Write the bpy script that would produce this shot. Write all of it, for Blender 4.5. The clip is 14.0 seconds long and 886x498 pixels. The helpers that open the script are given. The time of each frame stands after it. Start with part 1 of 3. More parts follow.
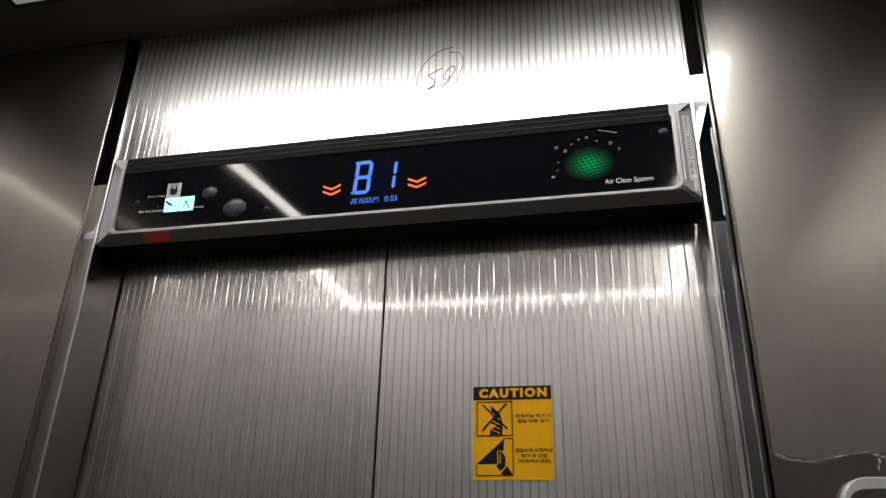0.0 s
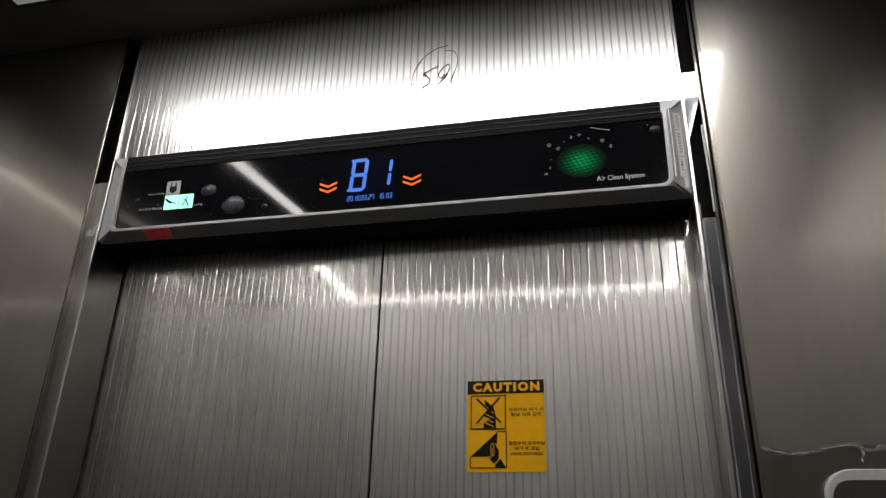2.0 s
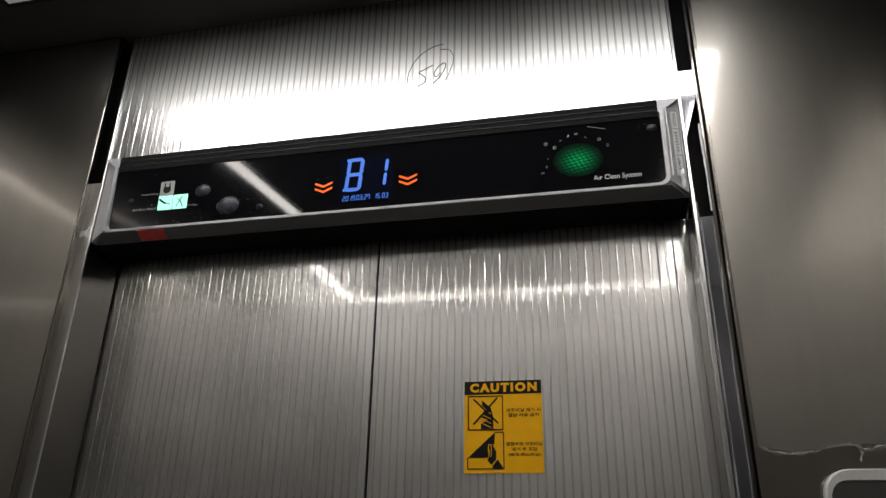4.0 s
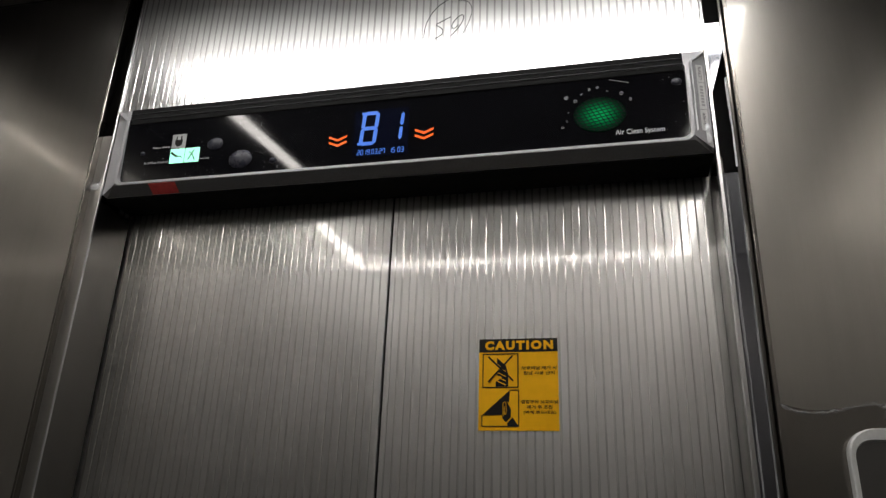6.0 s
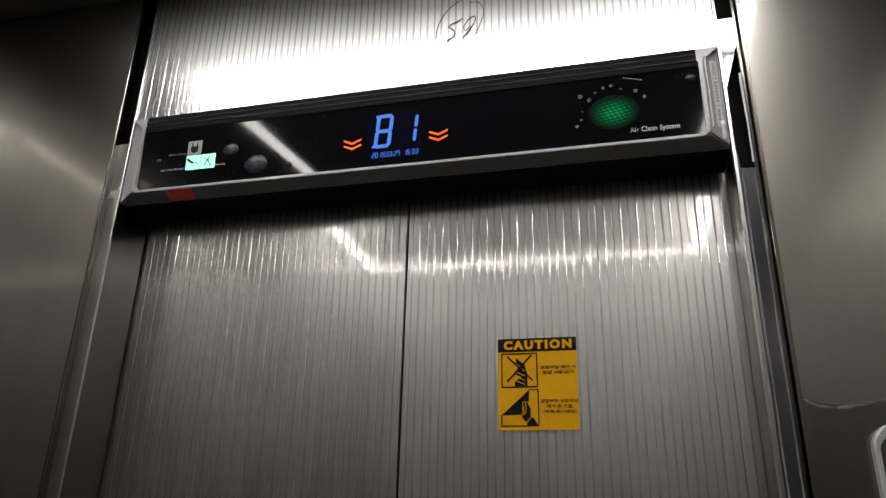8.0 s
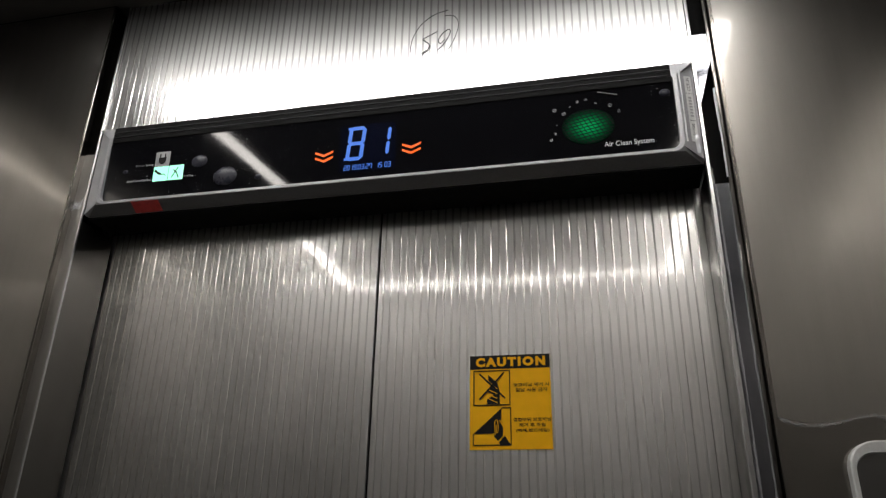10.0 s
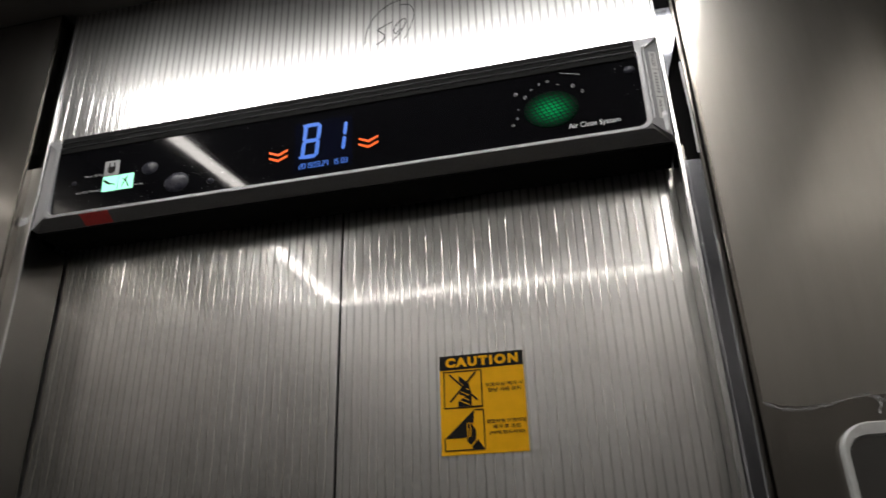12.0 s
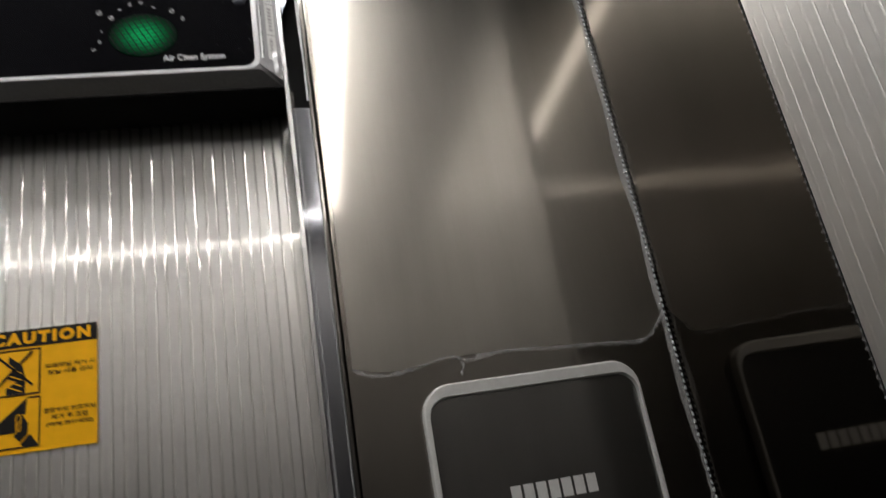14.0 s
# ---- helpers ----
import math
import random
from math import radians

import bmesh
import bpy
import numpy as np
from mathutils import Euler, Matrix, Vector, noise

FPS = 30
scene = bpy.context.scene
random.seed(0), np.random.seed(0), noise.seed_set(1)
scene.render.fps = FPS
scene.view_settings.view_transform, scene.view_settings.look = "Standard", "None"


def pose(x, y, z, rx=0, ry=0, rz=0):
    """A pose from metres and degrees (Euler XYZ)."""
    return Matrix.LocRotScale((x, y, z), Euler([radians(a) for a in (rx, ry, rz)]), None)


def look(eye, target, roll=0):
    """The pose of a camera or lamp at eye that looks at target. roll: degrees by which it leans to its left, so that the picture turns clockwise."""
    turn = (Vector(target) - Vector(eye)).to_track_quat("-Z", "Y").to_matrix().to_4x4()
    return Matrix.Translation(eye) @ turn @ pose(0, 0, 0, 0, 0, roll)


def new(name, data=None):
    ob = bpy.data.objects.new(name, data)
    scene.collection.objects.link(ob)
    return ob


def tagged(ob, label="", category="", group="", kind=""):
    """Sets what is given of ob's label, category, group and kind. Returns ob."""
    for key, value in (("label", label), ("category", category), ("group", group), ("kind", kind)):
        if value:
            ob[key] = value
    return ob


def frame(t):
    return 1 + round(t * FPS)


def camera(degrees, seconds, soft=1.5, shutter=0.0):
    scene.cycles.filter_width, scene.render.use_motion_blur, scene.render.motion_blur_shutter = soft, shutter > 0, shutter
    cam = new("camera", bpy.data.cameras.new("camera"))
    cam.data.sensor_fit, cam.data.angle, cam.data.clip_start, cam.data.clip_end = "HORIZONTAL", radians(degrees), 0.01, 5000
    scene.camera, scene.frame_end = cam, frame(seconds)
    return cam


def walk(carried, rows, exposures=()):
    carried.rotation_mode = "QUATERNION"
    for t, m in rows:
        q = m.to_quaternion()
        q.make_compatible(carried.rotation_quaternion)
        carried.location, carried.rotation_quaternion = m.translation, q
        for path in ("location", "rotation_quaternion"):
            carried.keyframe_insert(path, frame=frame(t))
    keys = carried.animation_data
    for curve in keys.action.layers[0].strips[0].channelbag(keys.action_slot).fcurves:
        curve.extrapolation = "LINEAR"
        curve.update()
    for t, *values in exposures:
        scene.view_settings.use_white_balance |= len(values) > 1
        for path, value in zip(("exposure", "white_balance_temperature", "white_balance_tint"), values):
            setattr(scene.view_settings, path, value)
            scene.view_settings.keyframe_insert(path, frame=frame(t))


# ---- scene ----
cam = camera(63.43, 14.0, soft=1.3, shutter=0.4)
PATH = [
    (0.0, (0.3048, -0.8597, 1.6154), (0.1000, 0.0314, 2.0203), 1.44),
    (0.5, (0.3089, -0.8849, 1.6116), (0.1186, 0.0115, 2.0119), -0.71),
    (1.0, (0.3160, -0.8756, 1.6176), (0.1098, 0.0211, 2.0093), -0.56),
    (1.5, (0.3153, -0.8783, 1.6098), (0.1000, 0.0168, 2.0003), 0.80),
    (2.0, (0.3220, -0.8718, 1.6135), (0.1103, 0.0215, 2.0099), 1.42),
    (4.5, (0.3172, -0.8655, 1.6181), (0.1126, 0.0316, 2.0096), 1.02),
    (5.0, (0.2899, -0.8448, 1.5976), (0.0795, 0.0603, 1.9672), 1.53),
    (5.5, (0.2988, -0.8451, 1.6008), (0.0805, 0.0584, 1.9695), 1.71),
    (6.0, (0.3048, -0.8437, 1.6014), (0.0849, 0.0627, 1.9620), 2.05),
    (6.5, (0.2959, -0.8369, 1.5979), (0.0698, 0.0735, 1.9442), 3.14),
    (7.0, (0.2970, -0.8433, 1.6004), (0.0689, 0.0675, 1.9444), 2.95),
    (7.5, (0.2947, -0.8422, 1.6045), (0.0717, 0.0635, 1.9651), 1.43),
    (8.0, (0.2960, -0.8479, 1.5991), (0.0633, 0.0545, 1.9618), 1.30),
    (8.2, (0.2913, -0.8433, 1.6013), (0.0693, 0.0594, 1.9698), 1.24),
    (10.5, (0.3063, -0.8235, 1.5974), (0.1003, 0.0735, 1.9886), 1.14),
    (11.0, (0.3066, -0.8206, 1.6068), (0.0933, 0.0841, 1.9756), 1.10),
    (11.5, (0.3193, -0.7903, 1.5865), (0.0899, 0.0847, 2.0129), -1.12),
    (12.0, (0.3344, -0.7595, 1.5944), (0.1338, 0.1303, 2.0043), -1.82),
    (12.3, (0.3624, -0.7790, 1.6416), (0.2031, 0.1308, 2.0249), -3.26),
    (12.5, (0.3914, -0.7699, 1.6529), (0.2875, 0.1429, 2.0478), -6.39),
    (12.7, (0.4146, -0.7571, 1.6597), (0.4217, 0.1646, 2.0474), -11.07),
    (13.0, (0.4448, -0.7134, 1.6291), (0.5039, 0.2059, 2.0183), -9.55),
    (13.3, (0.4372, -0.6988, 1.6225), (0.5229, 0.2202, 2.0073), -8.70),
    (13.5, (0.4423, -0.6919, 1.6131), (0.5345, 0.2264, 1.9981), -8.34),
    (13.8, (0.4607, -0.6754, 1.6014), (0.5994, 0.2441, 1.9691), -9.25),
    (14.0, (0.4427, -0.6587, 1.6068), (0.6411, 0.2630, 1.9402), -10.06),
]
walk(cam, [(t, look(eye, target, roll)) for t, eye, target, roll in PATH], exposures=[(0.0, 0.26), (0.4, 0.06), (0.8, 0.03), (12.8, 0.0), (13.5, 0.05), (14.0, 0.36)])

# ---- light ----
# A closed lift car: all light comes from the ceiling's rectangle of light strips (built below).
world = bpy.data.worlds.new("world")
world.use_nodes = True
world.node_tree.nodes["Background"].inputs[0].default_value = (0.0, 0.0, 0.0, 1)
scene.world = world
FRONT_LIGHT, FRONT_EDGE, SIDE_LIGHT = 13.5, 0.15, 15.0

# ---- plan, in metres: door plane to the north, car interior to the south ----
CAR_X, REAR_Y, CEIL_Z = 0.80, -1.45, 2.455
DOOR_Y, TRANSOM_Y = 0.090, 0.012
OPEN_X = 0.450
PITCH = 0.022


# ---- materials ----
def material(name):
    m = bpy.data.materials.new(name)
    m.use_nodes = True
    t = m.node_tree
    return m, t, t.nodes["Principled BSDF"]


def link(t, a, b):
    t.links.new(a, b)


def noise_node(t, scale, stretch=(1, 1, 1), detail=4, rough=0.6):
    co = t.nodes.new("ShaderNodeTexCoord")
    mp = t.nodes.new("ShaderNodeMapping")
    mp.inputs["Scale"].default_value = stretch
    n = t.nodes.new("ShaderNodeTexNoise")
    n.inputs["Scale"].default_value = scale
    n.inputs["Detail"].default_value = detail
    n.inputs["Roughness"].default_value = rough
    link(t, co.outputs["Object"], mp.inputs["Vector"])
    link(t, mp.outputs["Vector"], n.inputs["Vector"])
    return n.outputs["Fac"]


def ramp(t, fac, stops):
    r = t.nodes.new("ShaderNodeValToRGB")
    els = r.color_ramp.elements
    els[0].position, els[0].color = stops[0][0], (*stops[0][1], 1)
    els[1].position, els[1].color = stops[-1][0], (*stops[-1][1], 1)
    for p, c in stops[1:-1]:
        e = els.new(p)
        e.color = (*c, 1)
    link(t, fac, r.inputs["Fac"])
    return r.outputs["Color"]


def to_range(t, fac, a, b, lo=0.3, hi=0.7):
    r = t.nodes.new("ShaderNodeMapRange")
    r.inputs["From Min"].default_value, r.inputs["From Max"].default_value = lo, hi
    r.inputs["To Min"].default_value, r.inputs["To Max"].default_value = a, b
    link(t, fac, r.inputs["Value"])
    return r.outputs["Result"]


def bump(t, p, fac, strength, distance):
    b = t.nodes.new("ShaderNodeBump")
    b.inputs["Strength"].default_value, b.inputs["Distance"].default_value = strength, distance
    link(t, fac, b.inputs["Height"])
    link(t, b.outputs["Normal"], p.inputs["Normal"])


def steel(name, dark, light, rough, haze, share, stretch=(1, 1, 0.012)):
    """Stainless steel with a hairline finish: a clear reflection under a broad haze from the fine scratches.
    share: how much of the light goes into the haze."""
    m, t, p = material(name)
    hair = noise_node(t, 1500, stretch, 2, 0.6)
    cloud = noise_node(t, 4, (1, 1, 0.5), 5, 0.6)
    smear = noise_node(t, 22, (1, 1, 0.10), 3, 0.6)
    tone = ramp(t, cloud, [(0.3, dark), (0.7, light)])
    q = t.nodes.new("ShaderNodeBsdfPrincipled")
    for b, r, k in ((p, rough, 0.15), (q, haze, 0.12)):
        b.inputs["Metallic"].default_value = 1.0
        link(t, tone, b.inputs["Base Color"])
        add = t.nodes.new("ShaderNodeMath")
        add.operation = "ADD"
        link(t, to_range(t, hair, -0.015 * r, 0.015 * r), add.inputs[0])
        link(t, to_range(t, cloud, r * (1 - k), r * (1 + k)), add.inputs[1])
        link(t, add.outputs[0], b.inputs["Roughness"])
    mix = t.nodes.new("ShaderNodeMixShader")
    fog = t.nodes.new("ShaderNodeMath")
    fog.operation = "MULTIPLY"
    link(t, to_range(t, hair, share * 0.98, share * 1.02), fog.inputs[0])
    link(t, to_range(t, smear, 0.95, 1.05), fog.inputs[1])
    link(t, fog.outputs[0], mix.inputs[0])
    link(t, p.outputs[0], mix.inputs[1])
    link(t, q.outputs[0], mix.inputs[2])
    link(t, mix.outputs[0], t.nodes["Material Output"].inputs["Surface"])
    return m


def plain(name, color, rough=0.5, metal=0.0, vary=0.15, scale=40, bumpy=0.05, shine=0.5):
    m, t, p = material(name)
    p.inputs["Specular IOR Level"].default_value = shine
    n = noise_node(t, scale, (1, 1, 1), 5, 0.6)
    lo = tuple(c * (1 - vary) for c in color)
    hi = tuple(min(1, c * (1 + vary)) for c in color)
    link(t, ramp(t, n, [(0.3, lo), (0.7, hi)]), p.inputs["Base Color"])
    link(t, to_range(t, n, max(0.02, rough - 0.06), rough + 0.06), p.inputs["Roughness"])
    p.inputs["Metallic"].default_value = metal
    bump(t, p, n, bumpy, 0.0005)
    return m


def glowing(name, color, strength):
    m, t, p = material(name)
    p.inputs["Base Color"].default_value = (*[c * 0.3 for c in color], 1)
    p.inputs["Roughness"].default_value = 0.4
    p.inputs["Emission Color"].default_value = (*color, 1)
    p.inputs["Emission Strength"].default_value = strength
    return m


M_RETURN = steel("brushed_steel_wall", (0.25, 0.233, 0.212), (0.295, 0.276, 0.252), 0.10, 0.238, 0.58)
M_FILMED = steel("steel_under_hazy_film", (0.37, 0.350, 0.325), (0.43, 0.407, 0.379), 0.10, 0.335, 0.66)
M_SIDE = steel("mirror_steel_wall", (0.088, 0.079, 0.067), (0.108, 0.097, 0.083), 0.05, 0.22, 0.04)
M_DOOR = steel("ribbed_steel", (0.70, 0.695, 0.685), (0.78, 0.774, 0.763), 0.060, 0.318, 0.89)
M_RIB = steel("polished_rib_steel", (0.74, 0.735, 0.72), (0.82, 0.815, 0.80), 0.085, 0.325, 0.50)
M_LEFT = steel("side_wall_steel", (0.34, 0.33, 0.316), (0.40, 0.388, 0.372), 0.11, 0.42, 0.62)
M_REAR = steel("brushed_rear_wall", (0.28, 0.273, 0.265), (0.325, 0.317, 0.308), 0.34, 0.46, 0.6)
M_PANEL = steel("ribbed_side_steel", (0.57, 0.563, 0.55), (0.63, 0.623, 0.61), 0.18, 0.42, 0.88)
M_ALU = steel("aluminium_trim", (0.60, 0.60, 0.60), (0.74, 0.74, 0.74), 0.16, 0.35, 0.4)
M_COVER = steel("polished_cover_strip", (0.17, 0.175, 0.195), (0.34, 0.345, 0.37), 0.08, 0.33, 0.2)
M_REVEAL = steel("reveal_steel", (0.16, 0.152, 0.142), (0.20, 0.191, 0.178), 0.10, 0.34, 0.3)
M_CEIL = plain("dark_ceiling_paint", (0.06, 0.057, 0.055), 0.35, 0.0, 0.2, 8, 0.02)
M_FLOOR = plain("dark_stone_floor", (0.03, 0.028, 0.026), 0.35, 0.0, 0.3, 30)
M_VOID = plain("shaft_black", (0.006, 0.006, 0.006), 0.8, shine=0.15)
M_SILVER = plain("silver_plastic", (0.40, 0.40, 0.41), 0.38, 0.25, 0.08, 300, 0.04)
M_DGREY = plain("dark_grey_plastic", (0.05, 0.05, 0.052), 0.42, 0.1, 0.12, 300, 0.04)
# silver plastic darkened by colour for the shade on the downward slope
M_SLOPE = plain("shaded_slope_plastic", (0.19, 0.19, 0.195), 0.42, 0.1, 0.1, 300, 0.04)
M_BLACK = plain("black_plastic", (0.016, 0.016, 0.017), 0.45, 0.0, 0.2, 200)
M_DOME = plain("smoked_dome", (0.026, 0.026, 0.036), 0.28, 0.0, 0.1, 100, 0.0, 0.25)
M_RED = plain("red_tape", (0.85, 0.10, 0.09), 0.5, 0.0, 0.1, 120)
M_WHITE = plain("white_print", (0.60, 0.60, 0.60), 0.5, 0.0, 0.05, 200)
M_LABEL = plain("grey_label_paper", (0.70, 0.70, 0.69), 0.55, 0.0, 0.06, 200)
M_INK = plain("black_ink", (0.010, 0.009, 0.008), 0.5, 0.0, 0.1, 200, 0.05, 0.15)
M_MARKER = plain("marker_ink", (0.05, 0.05, 0.055), 0.5, 0.0, 0.3, 400)
M_YELLOW = plain("yellow_sticker", (0.86, 0.43, 0.004), 0.45, 0.0, 0.05, 60, 0.02, 0.2)
M_COPFACE = steel("control_panel_face", (0.20, 0.195, 0.19), (0.25, 0.245, 0.24), 0.16, 0.32, 0.4)
M_PAD = plain("grey_print", (0.36, 0.36, 0.36), 0.5)
M_MARKS = plain("dim_print", (0.20, 0.20, 0.20), 0.5)
M_BLUE = glowing("blue_segment", (0.05, 0.18, 0.70), 0.85)
M_ORANGE = glowing("orange_led", (1.0, 0.12, 0.004), 0.85)
M_MINT = glowing("green_backlight", (0.40, 1.0, 0.72), 1.25)
M_FRONTLAMP = glowing("front_light_diffuser", (1.0, 0.98, 0.955), FRONT_LIGHT)
M_EDGELAMP = glowing("light_edge_diffuser", (1.0, 0.98, 0.955), FRONT_EDGE)
M_SIDELAMP = glowing("side_light_diffuser", (1.0, 0.945, 0.885), SIDE_LIGHT)


def glass_black():
    """Black glass with a few dust specks and smears."""
    m, t, p = material("black_glass")
    speck = noise_node(t, 420, (1, 1, 1), 2, 0.5)
    zone = noise_node(t, 9, (1, 1, 1), 3, 0.5)
    co = t.nodes.new("ShaderNodeTexCoord")
    axes = t.nodes.new("ShaderNodeSeparateXYZ")
    link(t, co.outputs["Object"], axes.inputs[0])
    # dust gathers towards both ends of the glass
    ends = t.nodes.new("ShaderNodeMapRange")
    ends.inputs["From Min"].default_value, ends.inputs["From Max"].default_value = -0.42, 0.42
    link(t, axes.outputs[0], ends.inputs["Value"])
    share = ramp(t, ends.outputs["Result"], [(0.0, (0.7,) * 3), (0.25, (1.0,) * 3), (0.40, (0.5,) * 3), (0.46, (0.05,) * 3), (0.95, (0.03,) * 3), (0.98, (1.0,) * 3)])
    both = t.nodes.new("ShaderNodeMath")
    both.operation = "MULTIPLY"
    link(t, to_range(t, speck, 0, 1, 0.71, 0.76), both.inputs[0])
    link(t, share, both.inputs[1])
    link(t, ramp(t, both.outputs[0], [(0.0, (0.004, 0.004, 0.005)), (1.0, (0.5, 0.5, 0.5))]), p.inputs["Base Color"])
    link(t, to_range(t, zone, 0.03, 0.09), p.inputs["Roughness"])
    p.inputs["IOR"].default_value = 1.50
    return m


def green_light():
    """The lit filter behind its grid: brightest where the lamp sits behind the middle."""
    m, t, p = material("green_filter_light")
    co = t.nodes.new("ShaderNodeTexCoord")
    g = t.nodes.new("ShaderNodeTexGradient")
    g.gradient_type = "SPHERICAL"
    mp = t.nodes.new("ShaderNodeMapping")
    mp.inputs["Scale"].default_value = (28, 28, 36)
    link(t, co.outputs["Object"], mp.inputs["Vector"])
    link(t, mp.outputs["Vector"], g.inputs["Vector"])
    p.inputs["Base Color"].default_value = (0.002, 0.006, 0.004, 1)
    p.inputs["Roughness"].default_value = 0.08
    p.inputs["Emission Color"].default_value = (0.0, 0.20, 0.055, 1)
    fall = t.nodes.new("ShaderNodeMath")
    fall.operation = "POWER"
    fall.inputs[1].default_value = 1.9
    link(t, to_range(t, g.outputs["Fac"], 0.0, 1.15, 0.0, 0.80), fall.inputs[0])
    link(t, fall.outputs[0], p.inputs["Emission Strength"])
    p.inputs["Specular IOR Level"].default_value = 0.1
    return m


def film_material(name, alpha, rough, crinkle):
    m, t, p = material(name)
    p.inputs["Base Color"].default_value = (0.85, 0.86, 0.88, 1)
    p.inputs["Roughness"].default_value = rough
    p.inputs["Alpha"].default_value = alpha
    bump(t, p, noise_node(t, 160, (1, 1, 1), 3, 0.6), crinkle, 0.002)
    return m


M_GLASS, M_GREEN, M_FILM = glass_black(), green_light(), film_material("clear_protective_film", 0.24, 0.05, 0.9)


M_CRUMPLE = film_material("crumpled_white_film", 0.75, 0.15, 0.9)


# ---- building helpers ----
def mesh_of(name, bm, mat):
    me = bpy.data.meshes.new(name)
    bmesh.ops.recalc_face_normals(bm, faces=bm.faces)
    bm.to_mesh(me)
    bm.free()
    for m in mat if isinstance(mat, tuple) else (mat,):
        me.materials.append(m)
    return me


def part(name, bm, mat, parent=None, label="", at=None):
    ob = new(name, mesh_of(name, bm, mat))
    if at is not None:
        ob.matrix_basis = at
    if parent is not None:
        ob.parent = parent
    if label:
        tagged(ob, label)
    return ob


def thing(name, label, category, group="", kind="", at=(0, 0, 0)):
    ob = new(name)
    ob.location = at
    ob.empty_display_size = 0.05
    return tagged(ob, label, category, group, kind)


def box(x0, x1, y0, y1, z0, z1, bevel=0.0, bm=None):
    bm = bm or bmesh.new()
    m = Matrix.Translation(((x0 + x1) / 2, (y0 + y1) / 2, (z0 + z1) / 2)) @ Matrix.Diagonal((x1 - x0, y1 - y0, z1 - z0, 1))
    made = bmesh.ops.create_cube(bm, size=1, matrix=m)
    if bevel:
        edges = list({e for v in made["verts"] for e in v.link_edges})
        bmesh.ops.bevel(bm, geom=edges, offset=bevel, segments=2, affect="EDGES", profile=0.6)
    return bm


def prism(points, y0, y1, bm=None):
    """A flat outline in x and z, given thickness from y0 to y1."""
    bm = bm or bmesh.new()
    a = [bm.verts.new((x, y0, z)) for x, z in points]
    b = [bm.verts.new((x, y1, z)) for x, z in points]
    bm.faces.new(a)
    bm.faces.new(b[::-1])
    n = len(points)
    for i in range(n):
        bm.faces.new((a[i], b[i], b[(i + 1) % n], a[(i + 1) % n]))
    return bm


def rounded(x0, x1, z0, z1, radii, steps=6):
    """Outline of a rectangle with its own corner radii: bottom-left, bottom-right, top-right, top-left."""
    out = []
    for (cx, cz, a0), r in zip(((x0, z0, 180), (x1, z0, 270), (x1, z1, 0), (x0, z1, 90)), radii):
        sx, sz = (1 if cx == x0 else -1), (1 if cz == z0 else -1)
        for i in range(steps + 1):
            a = radians(a0 + 90 * i / steps)
            out.append((cx + sx * r + r * math.cos(a), cz + sz * r + r * math.sin(a)))
    return out


def ring_between(outlines, bm=None, close_last=False):
    """A skin through a row of outlines with equally many points, each a list of (x, y, z)."""
    bm = bm or bmesh.new()
    rings = [[bm.verts.new(p) for p in o] for o in outlines]
    n = len(rings[0])
    for r, s in zip(rings, rings[1:]):
        for i in range(n):
            bm.faces.new((r[i], r[(i + 1) % n], s[(i + 1) % n], s[i]))
    if close_last:
        bm.faces.new(rings[-1])
    return bm


def stroke(path, width, y0, y1, bm=None):
    """A ribbon of ink along points in x and z."""
    bm = bm or bmesh.new()
    left, right = [], []
    for i, (x, z) in enumerate(path):
        ax, az = path[max(0, i - 1)]
        bx, bz = path[min(len(path) - 1, i + 1)]
        dx, dz = bx - ax, bz - az
        l = math.hypot(dx, dz) or 1
        w = width / 2
        left.append((x - dz / l * w, z + dx / l * w))
        right.append((x + dz / l * w, z - dx / l * w))
    return prism(left + right[::-1], y0, y1, bm)


def smooth_path(points, n=8):
    """Catmull-Rom through a few points."""
    out = []
    for i in range(len(points) - 1):
        p0, p1 = points[max(0, i - 1)], points[i]
        p2, p3 = points[i + 1], points[min(len(points) - 1, i + 2)]
        for k in range(n):
            u = k / n
            out.append(tuple(0.5 * (2 * b + (c - a) * u + (2 * a - 5 * b + 4 * c - d) * u * u + (3 * b - a - 3 * c + d) * u ** 3)
                             for a, b, c, d in zip(p0, p1, p2, p3)))
    return out + [tuple(points[-1])]


def lettering(name, body, width, height, m, mat, parent, bold=0.0, label="", spacing=1.0):
    """Words as a thin mesh, fitted to a width and height, at the pose m (its x along the words, its y up)."""
    cu = bpy.data.curves.new(name, "FONT")
    cu.body, cu.size, cu.extrude, cu.offset = body, 1.0, 0.0, bold
    cu.resolution_u = 3
    cu.space_character = spacing
    tmp = bpy.data.objects.new(name, cu)
    scene.collection.objects.link(tmp)
    bpy.context.view_layer.update()
    dg = bpy.context.evaluated_depsgraph_get()
    me = bpy.data.meshes.new_from_object(tmp.evaluated_get(dg))
    bpy.data.objects.remove(tmp)
    co = np.array([v.co for v in me.vertices])
    lo, hi = co.min(0), co.max(0)
    size = np.maximum(hi - lo, 1e-6)
    for v in me.vertices:
        v.co = ((v.co.x - lo[0]) / size[0] * width, (v.co.y - lo[1]) / size[1] * height, 0)
    me.materials.clear()
    me.materials.append(mat)
    ob = new(name, me)
    ob.matrix_basis = m
    ob.parent = parent
    if label:
        tagged(ob, label)
    return ob


def facing(x, y, z, tilt=0.0):
    """A pose for words that face the car's interior."""
    return pose(x, y, z, 90, 0, 0) @ pose(0, 0, 0, 0, 0, tilt)


